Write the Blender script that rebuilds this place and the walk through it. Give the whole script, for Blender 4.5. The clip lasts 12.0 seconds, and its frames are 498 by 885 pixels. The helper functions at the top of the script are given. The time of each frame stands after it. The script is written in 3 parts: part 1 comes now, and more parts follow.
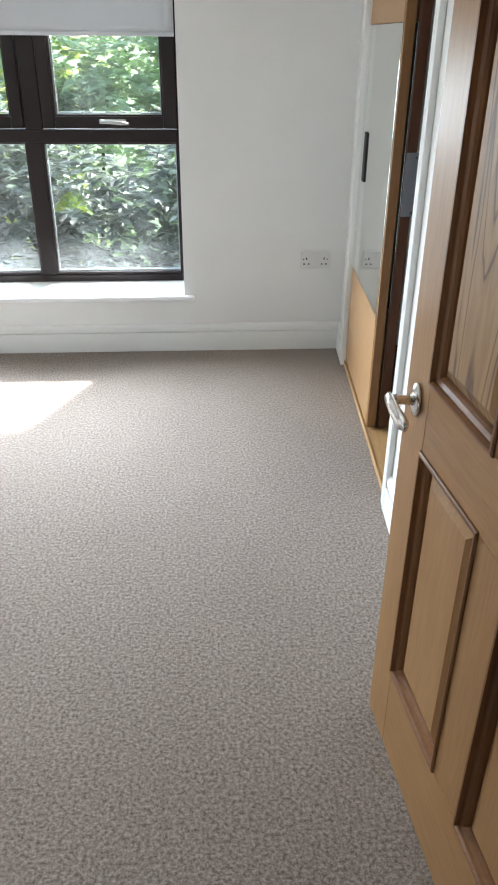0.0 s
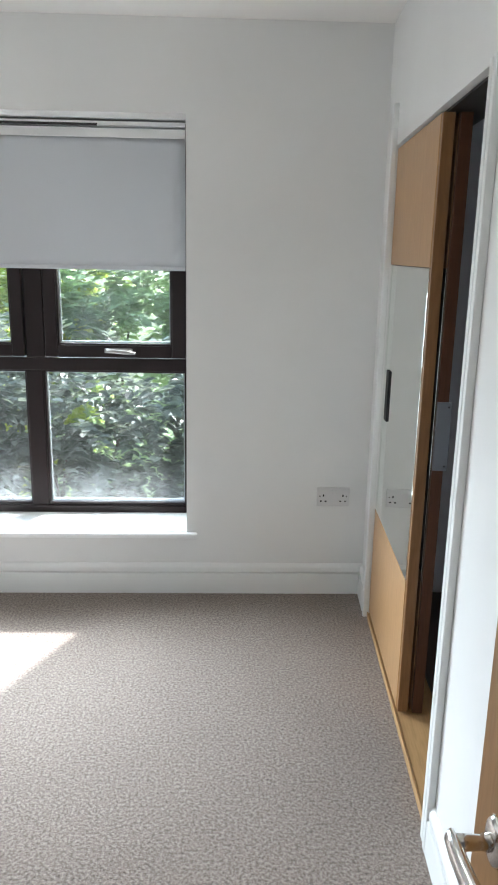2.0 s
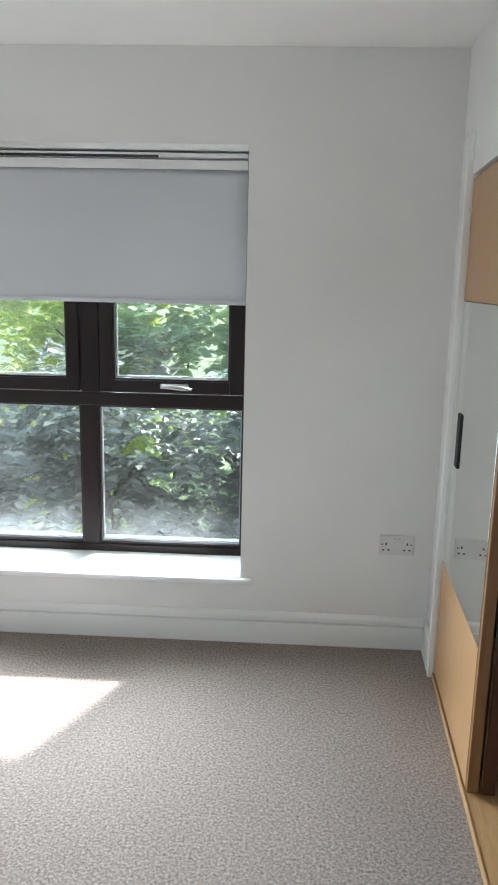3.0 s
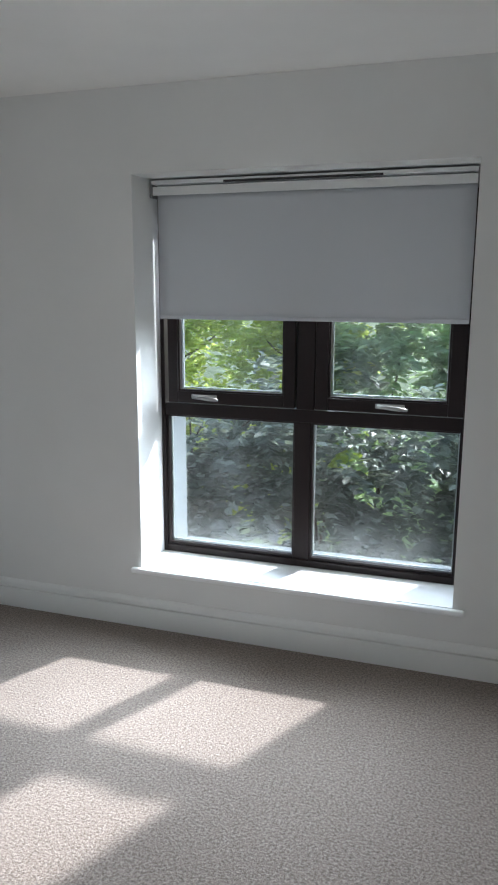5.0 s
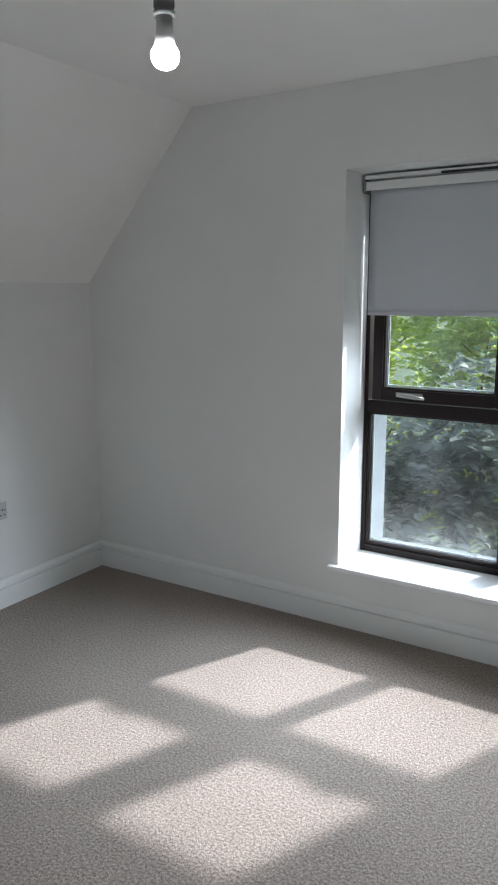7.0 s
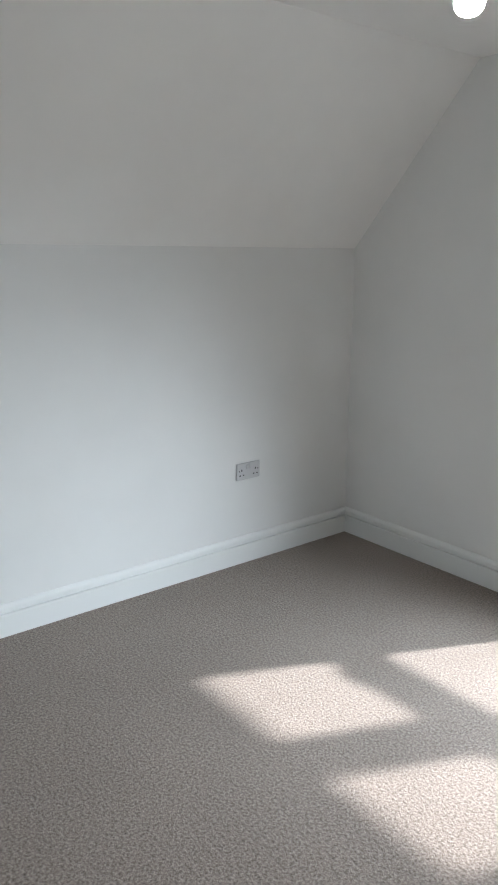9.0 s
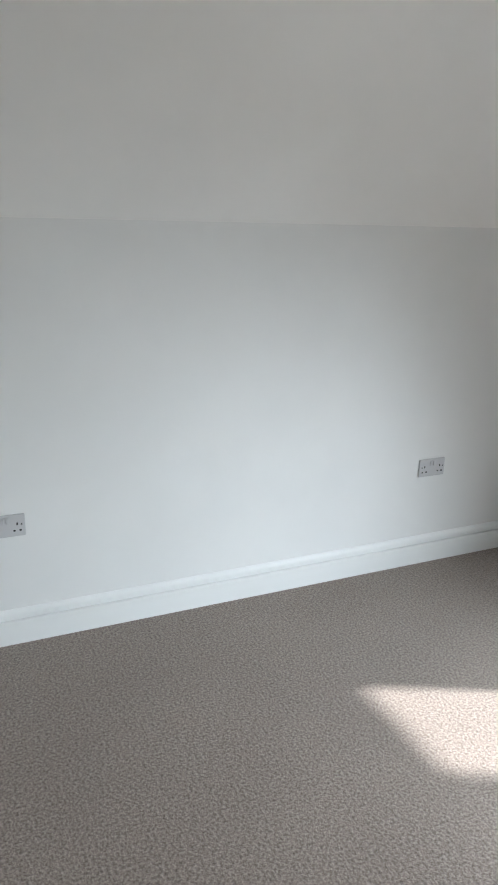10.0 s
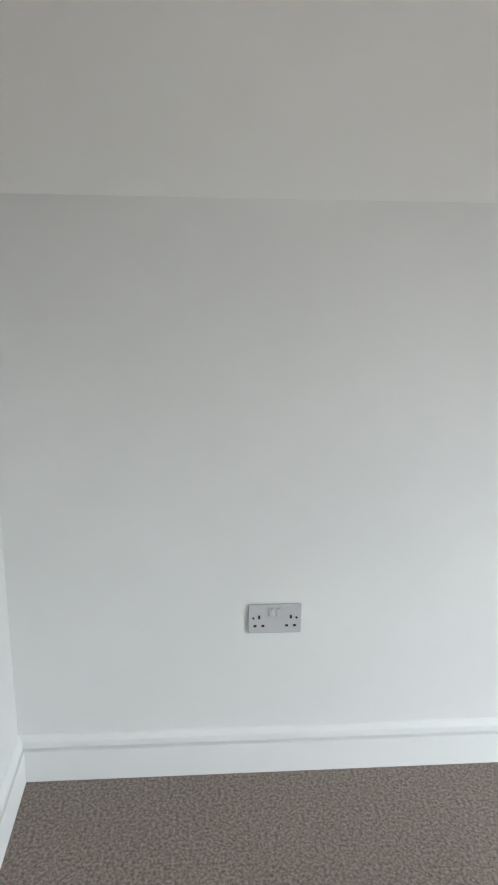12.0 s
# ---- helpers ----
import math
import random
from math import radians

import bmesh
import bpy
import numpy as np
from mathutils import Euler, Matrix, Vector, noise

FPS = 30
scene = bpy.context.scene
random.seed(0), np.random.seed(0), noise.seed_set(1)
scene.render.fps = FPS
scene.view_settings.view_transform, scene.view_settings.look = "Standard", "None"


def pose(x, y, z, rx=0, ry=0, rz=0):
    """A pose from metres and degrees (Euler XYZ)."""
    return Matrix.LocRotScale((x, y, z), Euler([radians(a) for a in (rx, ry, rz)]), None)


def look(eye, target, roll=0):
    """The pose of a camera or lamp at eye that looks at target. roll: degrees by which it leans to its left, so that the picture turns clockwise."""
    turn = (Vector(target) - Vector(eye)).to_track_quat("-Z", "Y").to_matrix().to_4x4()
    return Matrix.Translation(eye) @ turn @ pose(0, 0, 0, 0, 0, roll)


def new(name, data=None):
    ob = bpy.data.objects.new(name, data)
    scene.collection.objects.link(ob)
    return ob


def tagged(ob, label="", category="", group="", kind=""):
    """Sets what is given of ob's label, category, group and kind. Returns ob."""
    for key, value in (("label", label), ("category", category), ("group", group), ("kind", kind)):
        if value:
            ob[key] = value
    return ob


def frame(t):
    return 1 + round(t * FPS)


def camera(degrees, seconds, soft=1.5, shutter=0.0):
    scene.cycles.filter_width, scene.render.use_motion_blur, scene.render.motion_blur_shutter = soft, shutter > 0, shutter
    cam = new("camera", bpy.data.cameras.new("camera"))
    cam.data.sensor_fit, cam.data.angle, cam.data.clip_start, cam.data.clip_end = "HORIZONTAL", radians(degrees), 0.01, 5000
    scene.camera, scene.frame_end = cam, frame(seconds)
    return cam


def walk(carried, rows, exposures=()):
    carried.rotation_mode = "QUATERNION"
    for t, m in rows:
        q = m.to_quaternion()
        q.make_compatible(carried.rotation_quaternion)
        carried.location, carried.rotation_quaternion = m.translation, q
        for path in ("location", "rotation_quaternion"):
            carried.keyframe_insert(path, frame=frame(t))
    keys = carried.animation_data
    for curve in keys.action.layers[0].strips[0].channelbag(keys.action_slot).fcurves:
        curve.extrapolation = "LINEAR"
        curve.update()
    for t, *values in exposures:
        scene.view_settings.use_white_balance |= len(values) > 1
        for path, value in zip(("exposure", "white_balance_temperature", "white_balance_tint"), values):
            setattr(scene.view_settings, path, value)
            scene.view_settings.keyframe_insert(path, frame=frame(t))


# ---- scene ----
cam = camera(37.2, 12.0, soft=2.0)
PATH = [
    (0, (-0.677, -3.664, 1.448), (-0.564, -1.914, 0.485), 0.5),
    (0.5, (-0.653, -3.634, 1.483), (-0.539, -1.803, 0.687), 0.5),
    (1, (-0.602, -3.547, 1.505), (-0.494, -1.661, 0.851), 0.7),
    (1.5, (-0.582, -3.386, 1.508), (-0.489, -1.467, 0.949), 0.8),
    (2, (-0.611, -3.163, 1.521), (-0.543, -1.225, 1.028), 1.1),
    (2.5, (-0.621, -3.047, 1.526), (-0.603, -1.099, 1.076), 1.3),
    (3, (-0.609, -2.996, 1.539), (-0.701, -1.043, 1.117), 1.3),
    (4.8, (-0.707, -2.974, 1.59), (-1.255, -1.095, 1.179), 0.4),
    (5, (-0.671, -2.964, 1.583), (-1.291, -1.107, 1.175), 0.2),
    (5.5, (-0.71, -2.977, 1.569), (-1.437, -1.157, 1.168), 0.1),
    (6, (-0.741, -2.983, 1.557), (-1.573, -1.209, 1.158), 0.1),
    (6.5, (-0.752, -2.989, 1.557), (-1.697, -1.273, 1.153), 0.0),
    (6.7, (-0.771, -2.991, 1.549), (-1.756, -1.298, 1.148), -0.1),
    (8.5, (-0.805, -3.000, 1.548), (-2.214, -1.655, 1.1), -0.1),
    (9, (-0.838, -2.980, 1.558), (-2.361, -1.776, 1.069), 0.2),
    (9.5, (-0.862, -2.972, 1.567), (-2.494, -1.947, 1.04), 0.9),
    (10, (-1.007, -2.936, 1.616), (-2.744, -2.133, 1.036), 1.4),
    (10.5, (-1.204, -2.989, 1.546), (-3.018, -2.362, 0.986), 2.3),
    (11, (-1.438, -2.972, 1.557), (-3.304, -2.53, 0.988), 2.7),
    (11.5, (-1.624, -2.935, 1.536), (-3.532, -2.691, 0.987), 1.8),
    (12, (-1.862, -2.92, 1.513), (-3.782, -2.76, 0.976), 0.9),
]
EXPOSURES = [(0, 2.4, 6300, 7), (1.5, 2.25, 6250, 7), (2.5, 2.15, 6200, 7), (3, 2.1, 6200, 7), (5, 1.2, 6050, 7), (6.5, 1.1, 6050, 7), (9, 1.45, 6200, 7), (10, 1.65, 6250, 7), (12, 1.8, 6500, 8)]
walk(cam, [(t, look(eye, target, roll)) for t, eye, target, roll in PATH], EXPOSURES)

# ---- world, sun, exposure ----
SUN_TO = Vector((0.565, 1.22, 1.0)).normalized()
world = bpy.data.worlds.new("world")
scene.world = world
world.use_nodes = True
wn = world.node_tree
sky = wn.nodes.new("ShaderNodeTexSky")
sky.sky_type = "NISHITA"
sky.sun_disc = False
sky.sun_elevation = math.asin(SUN_TO.z)
sky.sun_rotation = math.atan2(SUN_TO.x, SUN_TO.y)
wn.links.new(sky.outputs[0], wn.nodes["Background"].inputs[0])
wn.nodes["Background"].inputs[1].default_value = 0.15
sun_data = bpy.data.lights.new("sun", "SUN")
sun_data.energy = 4.4
sun_data.angle = radians(2.0)
sun_data.color = (1.0, 0.98, 0.97)
sun_lamp = new("sun", sun_data)
sun_lamp.matrix_world = look(SUN_TO * 30, (0, 0, 0))
# daylight of the sky above the hedge, in the window's opening below the blind: it comes in sloping downwards
for turn, watts in ((-44, 3.0), (0, 2.5), (44, 1.7)):
    for z in (0.62, 1.14):
        glow = bpy.data.lights.new("window_daylight", "AREA")
        glow.shape = "RECTANGLE"
        glow.size, glow.size_y = 1.02, 0.44
        glow.energy = watts
        glow.spread = radians(76)
        glow.color = (0.84, 0.92, 1.0)
        glow_ob = new("window_daylight", glow)
        eye = Vector((-1.482, 0.10, z))
        glow_ob.matrix_world = look(eye, eye + Vector((math.sin(radians(turn)), -math.cos(radians(turn)), -0.40)))

# ---- materials ----


def mat(name, base, rough=0.5, metal=0.0, spec=0.5):
    m = bpy.data.materials.new(name)
    m.use_nodes = True
    b = m.node_tree.nodes["Principled BSDF"]
    b.inputs["Base Color"].default_value = (*base, 1)
    b.inputs["Roughness"].default_value = rough
    b.inputs["Metallic"].default_value = metal
    b.inputs["Specular IOR Level"].default_value = spec
    return m, m.node_tree, b


def tex_noise(nt, scale, detail=3.0, stretch=(1, 1, 1), rough=0.55, distort=0.0):
    co = nt.nodes.new("ShaderNodeTexCoord")
    mp = nt.nodes.new("ShaderNodeMapping")
    mp.inputs["Scale"].default_value = stretch
    n = nt.nodes.new("ShaderNodeTexNoise")
    n.inputs["Scale"].default_value = scale
    n.inputs["Detail"].default_value = detail
    n.inputs["Roughness"].default_value = rough
    n.inputs["Distortion"].default_value = distort
    nt.links.new(co.outputs["Object"], mp.inputs[0])
    nt.links.new(mp.outputs[0], n.inputs["Vector"])
    return n.outputs["Fac"]


def ramp(nt, fac, stops):
    r = nt.nodes.new("ShaderNodeValToRGB")
    e = r.color_ramp.elements
    while len(e) < len(stops):
        e.new(0.5)
    for el, (p, c) in zip(e, stops):
        el.position, el.color = p, (*c, 1)
    nt.links.new(fac, r.inputs[0])
    return r.outputs[0]


def mixed(nt, fac, a, b, mode="MIX"):
    m = nt.nodes.new("ShaderNodeMix")
    m.data_type, m.blend_type = "RGBA", mode
    for sock, v in ((m.inputs[0], fac), (m.inputs[6], a), (m.inputs[7], b)):
        if isinstance(v, (int, float)):
            sock.default_value = v
        elif isinstance(v, tuple):
            sock.default_value = (*v, 1)
        else:
            nt.links.new(v, sock)
    return m.outputs[2]


def bump(nt, bsdf, height, strength, dist, chain=None):
    b = nt.nodes.new("ShaderNodeBump")
    b.inputs["Strength"].default_value = strength
    b.inputs["Distance"].default_value = dist
    nt.links.new(height, b.inputs["Height"])
    if chain:
        nt.links.new(chain, b.inputs["Normal"])
    nt.links.new(b.outputs[0], bsdf.inputs["Normal"])
    return b.outputs[0]


def paint(name, base, rough, mottling=0.03, grain=0.25):
    m, nt, b = mat(name, base, rough)
    big = tex_noise(nt, 1.7, 4)
    lo = tuple(c * (1 - mottling) for c in base)
    hi = tuple(min(1, c * (1 + mottling)) for c in base)
    nt.links.new(ramp(nt, big, [(0.3, lo), (0.7, hi)]), b.inputs["Base Color"])
    c = bump(nt, b, tex_noise(nt, 220, 3), grain, 0.0006)
    bump(nt, b, tex_noise(nt, 9, 2), 0.12, 0.004, c)
    return m


M_WALL = paint("wall_paint", (0.75, 0.752, 0.742), 0.65)
M_CEIL = paint("ceiling_paint", (0.88, 0.873, 0.855), 0.8)
M_TRIM = paint("trim_gloss", (0.78, 0.79, 0.78), 0.42, 0.015, 0.08)
M_SILL = paint("sill_gloss", (0.84, 0.85, 0.85), 0.28, 0.015, 0.06)
M_STONE = paint("outer_render", (0.22, 0.235, 0.26), 0.85, 0.12, 0.6)


def carpet_material():
    m, nt, b = mat("carpet", (0.36, 0.32, 0.29), 0.97, 0, 0.15)
    fine = tex_noise(nt, 330, 2, rough=0.7)
    tuft = tex_noise(nt, 112, 4, rough=0.75)
    tread = tex_noise(nt, 2.2, 3)
    c1 = ramp(nt, tuft, [(0.36, (0.118, 0.089, 0.072)), (0.50, (0.275, 0.222, 0.188)), (0.64, (0.425, 0.358, 0.312))])
    c2 = ramp(nt, fine, [(0.3, (0.72, 0.71, 0.70)), (0.7, (1.0, 1.0, 1.0))])
    c = mixed(nt, 0.85, c1, c2, "MULTIPLY")
    c3 = ramp(nt, tread, [(0.3, (0.90, 0.895, 0.89)), (0.7, (1.0, 1.0, 1.0))])
    nt.links.new(mixed(nt, 1.0, c, c3, "MULTIPLY"), b.inputs["Base Color"])
    b.inputs["Sheen Weight"].default_value = 0.25
    b.inputs["Sheen Roughness"].default_value = 0.5
    k = bump(nt, b, tuft, 0.6, 0.008)
    bump(nt, b, fine, 0.35, 0.003, k)
    return m


def wood(name, dark, mid, light, axis=2, rough=0.33, rings=14.0):
    """Veneer with its grain along one axis."""
    m, nt, b = mat(name, mid, rough, 0, 0.32)
    st = [1.0, 1.0, 1.0]
    st[axis] = 0.07
    fibre = tex_noise(nt, 160, 4, tuple(st), 0.6)
    st[axis] = 0.16
    figure = tex_noise(nt, 5.0, 3, tuple(st), 0.5, 0.9)
    mul = nt.nodes.new("ShaderNodeMath")
    mul.operation = "MULTIPLY"
    mul.inputs[1].default_value = rings
    nt.links.new(figure, mul.inputs[0])
    fr = nt.nodes.new("ShaderNodeMath")
    fr.operation = "PINGPONG"
    fr.inputs[1].default_value = 1.0
    nt.links.new(mul.outputs[0], fr.inputs[0])
    a = ramp(nt, fr.outputs[0], [(0.0, dark), (0.25, mid), (1.0, light)])
    f = ramp(nt, fibre, [(0.35, (0.80, 0.78, 0.75)), (0.6, (1.0, 1.0, 1.0))])
    info = nt.nodes.new("ShaderNodeObjectInfo")
    tone = ramp(nt, info.outputs["Random"], [(0.0, (0.93, 0.92, 0.90)), (1.0, (1.0, 1.0, 1.0))])
    c = mixed(nt, 0.8, a, f, "MULTIPLY")
    nt.links.new(mixed(nt, 1.0, c, tone, "MULTIPLY"), b.inputs["Base Color"])
    bump(nt, b, fibre, 0.12, 0.001)
    return m


M_CARPET = carpet_material()
M_OAK = wood("oak_veneer", (0.26, 0.132, 0.053), (0.34, 0.184, 0.076), (0.375, 0.21, 0.09), 2, 0.36, 3.0)
M_OAKH = wood("oak_veneer_level", (0.26, 0.132, 0.053), (0.34, 0.184, 0.076), (0.375, 0.21, 0.09), 1, 0.36, 3.0)
M_OAKP = wood("oak_figured", (0.11, 0.055, 0.023), (0.32, 0.188, 0.085), (0.38, 0.23, 0.108), 2, 0.45, 22.0)
# bead colour joins a dark stain with the shade in the moulding
M_BEAD = wood("stained_shaded_bead", (0.12, 0.046, 0.015), (0.185, 0.077, 0.026), (0.225, 0.102, 0.038), 2, 0.35, 3.0)
M_BEECH = wood("beech_foil", (0.40, 0.235, 0.11), (0.44, 0.262, 0.125), (0.47, 0.285, 0.14), 2, 0.36, 2.0)
M_BEECHY = wood("beech_board", (0.40, 0.24, 0.10), (0.44, 0.27, 0.12), (0.47, 0.29, 0.135), 1, 0.4, 2.0)
M_EDGE = wood("brown_edging", (0.19, 0.090, 0.034), (0.235, 0.115, 0.046), (0.27, 0.135, 0.056), 2, 0.4, 2.0)
M_FRAME = wood("dark_window_frame", (0.007, 0.003, 0.003), (0.009, 0.004, 0.004), (0.012, 0.005, 0.005), 2, 0.42, 2.0)
# rear door's edging: darker copy of the brown, shade put into its colour
M_SHADE_EDGE = wood("shaded_edging", (0.055, 0.020, 0.008), (0.075, 0.028, 0.012), (0.09, 0.034, 0.015), 2, 0.5, 2.0)
M_WINH = mat("dull_silver", (0.36, 0.36, 0.35), 0.38, 1.0)[0]
M_GASKET = mat("black_gasket", (0.012, 0.012, 0.013), 0.6)[0]
M_SPACER = mat("pale_spacer_bar", (0.55, 0.57, 0.58), 0.35, 0.6)[0]
M_CHROME = mat("chrome", (0.78, 0.77, 0.75), 0.16, 1.0)[0]
M_SATIN = mat("satin_metal", (0.62, 0.62, 0.60), 0.32, 1.0)[0]
M_MIRROR = mat("mirror", (0.86, 0.89, 0.86), 0.015, 1.0)[0]
M_BLACK = mat("black_plastic", (0.008, 0.008, 0.009), 0.65)[0]
M_SOCKET = paint("socket_plastic", (0.52, 0.52, 0.53), 0.35, 0.02, 0.02)
M_SOCKETW = paint("socket_white_plastic", (0.66, 0.66, 0.66), 0.35, 0.02, 0.02)
M_PIN = mat("pin_hole", (0.02, 0.02, 0.022), 0.7)[0]
M_GREYP = mat("grey_plastic", (0.20, 0.20, 0.20), 0.45)[0]
M_HOLDER = mat("dark_grey_plastic", (0.09, 0.09, 0.09), 0.6)[0]
M_CABLE = mat("cable", (0.72, 0.72, 0.71), 0.5)[0]
M_INNER = paint("wardrobe_lining", (0.62, 0.62, 0.64), 0.7)
M_INFLOOR = mat("wardrobe_base", (0.10, 0.075, 0.065), 0.7)[0]
M_PLATE = mat("pull_plate", (0.19, 0.20, 0.225), 0.45, 0.2)[0]


def blind_material():
    m, nt, b = mat("blind_fabric", (0.60, 0.62, 0.65), 0.8, 0, 0.2)
    weave = tex_noise(nt, 900, 2)
    nt.links.new(ramp(nt, weave, [(0.3, (0.565, 0.585, 0.615)), (0.7, (0.635, 0.655, 0.685))]), b.inputs["Base Color"])
    bump(nt, b, weave, 0.3, 0.0005)
    tr = nt.nodes.new("ShaderNodeBsdfTranslucent")
    tr.inputs[0].default_value = (0.75, 0.78, 0.80, 1)
    mx = nt.nodes.new("ShaderNodeMixShader")
    mx.inputs[0].default_value = 0.06
    nt.links.new(b.outputs[0], mx.inputs[1])
    nt.links.new(tr.outputs[0], mx.inputs[2])
    nt.links.new(mx.outputs[0], nt.nodes["Material Output"].inputs[0])
    return m


def glass_material():
    m = bpy.data.materials.new("window_glass")
    m.use_nodes = True
    nt = m.node_tree
    nt.nodes.remove(nt.nodes["Principled BSDF"])
    t = nt.nodes.new("ShaderNodeBsdfTransparent")
    t.inputs[0].default_value = (0.93, 0.96, 0.95, 1)
    g = nt.nodes.new("ShaderNodeBsdfGlossy")
    g.inputs["Roughness"].default_value = 0.02
    d = nt.nodes.new("ShaderNodeBsdfDiffuse")
    d.inputs[0].default_value = (0.75, 0.78, 0.8, 1)
    fres = nt.nodes.new("ShaderNodeFresnel")
    fres.inputs[0].default_value = 1.45
    a = nt.nodes.new("ShaderNodeMixShader")
    nt.links.new(fres.outputs[0], a.inputs[0])
    nt.links.new(t.outputs[0], a.inputs[1])
    nt.links.new(g.outputs[0], a.inputs[2])
    dust = nt.nodes.new("ShaderNodeMixShader")
    streak = ramp(nt, tex_noise(nt, 5, 4, (1, 1, 0.5)), [(0.35, (0.012, 0.012, 0.012)), (0.75, (0.06, 0.06, 0.06))])
    co = nt.nodes.new("ShaderNodeTexCoord")
    sep = nt.nodes.new("ShaderNodeSeparateXYZ")
    nt.links.new(co.outputs["Object"], sep.inputs[0])
    # rain-splashed dirt along the foot of the lower panes
    foot = nt.nodes.new("ShaderNodeMapRange")
    foot.inputs["From Min"].default_value, foot.inputs["From Max"].default_value = 0.34, 0.52
    foot.inputs["To Min"].default_value, foot.inputs["To Max"].default_value = 1.0, 0.0
    nt.links.new(sep.outputs["Z"], foot.inputs[0])
    blot = ramp(nt, tex_noise(nt, 9, 5, (1, 1, 0.7), 0.65), [(0.36, (0.05, 0.05, 0.05)), (0.72, (0.34, 0.34, 0.34))])
    splash = mixed(nt, 1.0, blot, foot.outputs[0], "MULTIPLY")
    nt.links.new(mixed(nt, 1.0, streak, splash, "ADD"), dust.inputs[0])
    nt.links.new(a.outputs[0], dust.inputs[1])
    nt.links.new(d.outputs[0], dust.inputs[2])
    nt.links.new(dust.outputs[0], nt.nodes["Material Output"].inputs[0])
    return m


def leaf_material(name, dark, light, through_col, amount=0.35):
    m, nt, b = mat(name, light, 0.38)
    geo = nt.nodes.new("ShaderNodeNewGeometry")
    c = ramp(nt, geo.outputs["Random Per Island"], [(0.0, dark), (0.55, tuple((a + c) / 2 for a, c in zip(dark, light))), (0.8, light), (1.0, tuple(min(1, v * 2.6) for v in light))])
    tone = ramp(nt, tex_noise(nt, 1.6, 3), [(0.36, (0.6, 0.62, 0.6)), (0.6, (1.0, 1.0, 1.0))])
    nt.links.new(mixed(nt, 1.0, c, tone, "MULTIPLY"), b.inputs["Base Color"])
    tr = nt.nodes.new("ShaderNodeBsdfTranslucent")
    nt.links.new(mixed(nt, 1.0, tuple(through_col), tone, "MULTIPLY"), tr.inputs[0])
    mx = nt.nodes.new("ShaderNodeMixShader")
    mx.inputs[0].default_value = amount
    nt.links.new(b.outputs[0], mx.inputs[1])
    nt.links.new(tr.outputs[0], mx.inputs[2])
    nt.links.new(mx.outputs[0], nt.nodes["Material Output"].inputs[0])
    return m


def glowing(name, col, strength):
    m, nt, b = mat(name, (0.9, 0.9, 0.9), 0.3)
    b.inputs["Emission Color"].default_value = (*col, 1)
    b.inputs["Emission Strength"].default_value = strength
    return m


M_BLIND = blind_material()
M_GLASS = glass_material()
# hedge contrast in the colour: near-black for inner shade, grey for leaf highlights
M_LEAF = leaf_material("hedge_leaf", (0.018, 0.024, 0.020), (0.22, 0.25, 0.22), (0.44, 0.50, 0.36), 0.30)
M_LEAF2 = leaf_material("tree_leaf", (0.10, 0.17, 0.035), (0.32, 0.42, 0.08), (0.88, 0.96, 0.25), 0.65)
M_LEAF3 = leaf_material("grey_green_leaf", (0.09, 0.14, 0.08), (0.28, 0.35, 0.24), (0.74, 0.90, 0.52), 0.6)
M_BARK = paint("bark", (0.10, 0.075, 0.055), 0.9, 0.3, 1.0)
M_GROUND = paint("lawn_ground", (0.10, 0.13, 0.06), 0.95, 0.3, 1.0)
M_BULB = glowing("lit_bulb", (1.0, 0.97, 0.93), 150.0)

# ---- mesh helpers ----


def empty(name, m=None):
    e = new(name)
    e.empty_display_size = 0.1
    if m is not None:
        e.matrix_world = m
    return e


def obj(name, bm, material, smooth=False):
    me = bpy.data.meshes.new(name)
    bmesh.ops.recalc_face_normals(bm, faces=bm.faces)
    bm.to_mesh(me)
    bm.free()
    for p in me.polygons:
        p.use_smooth = smooth
    me.materials.append(material)
    return new(name, me)


def part(name, bm, material, parent, label="", smooth=False):
    o = obj(name, bm, material, smooth)
    o.parent = parent
    if label:
        tagged(o, label)
    return o


def box(lo, hi, bevel=0.0, bm=None, seg=2):
    bm = bm or bmesh.new()
    r = bmesh.ops.create_cube(bm, size=1.0)
    vs = r["verts"]
    for v in vs:
        v.co = Vector(lo[i] + (v.co[i] + 0.5) * (hi[i] - lo[i]) for i in range(3))
    if bevel > 0:
        es = list({e for v in vs for e in v.link_edges})
        bmesh.ops.bevel(bm, geom=es, offset=bevel, segments=seg, affect="EDGES", profile=0.5)
    return bm


def sweep(profile, a, b, out, up=Vector((0, 0, 1)), mit_a=0.0, mit_b=0.0, bm=None):
    """A moulding from a to b: the profile's points are (out, up); mit: slope of the mitred ends."""
    bm = bm or bmesh.new()
    a, b, out = Vector(a), Vector(b), Vector(out)
    d = (b - a).normalized()
    rings = []
    for p, mit in ((a, mit_a), (b, -mit_b)):
        rings.append([bm.verts.new(p + out * u + up * w + d * (mit * u)) for u, w in profile])
    n = len(profile)
    for i in range(n):
        j = (i + 1) % n
        bm.faces.new((rings[0][i], rings[0][j], rings[1][j], rings[1][i]))
    bm.faces.new(rings[0])
    bm.faces.new(rings[1][::-1])
    return bm


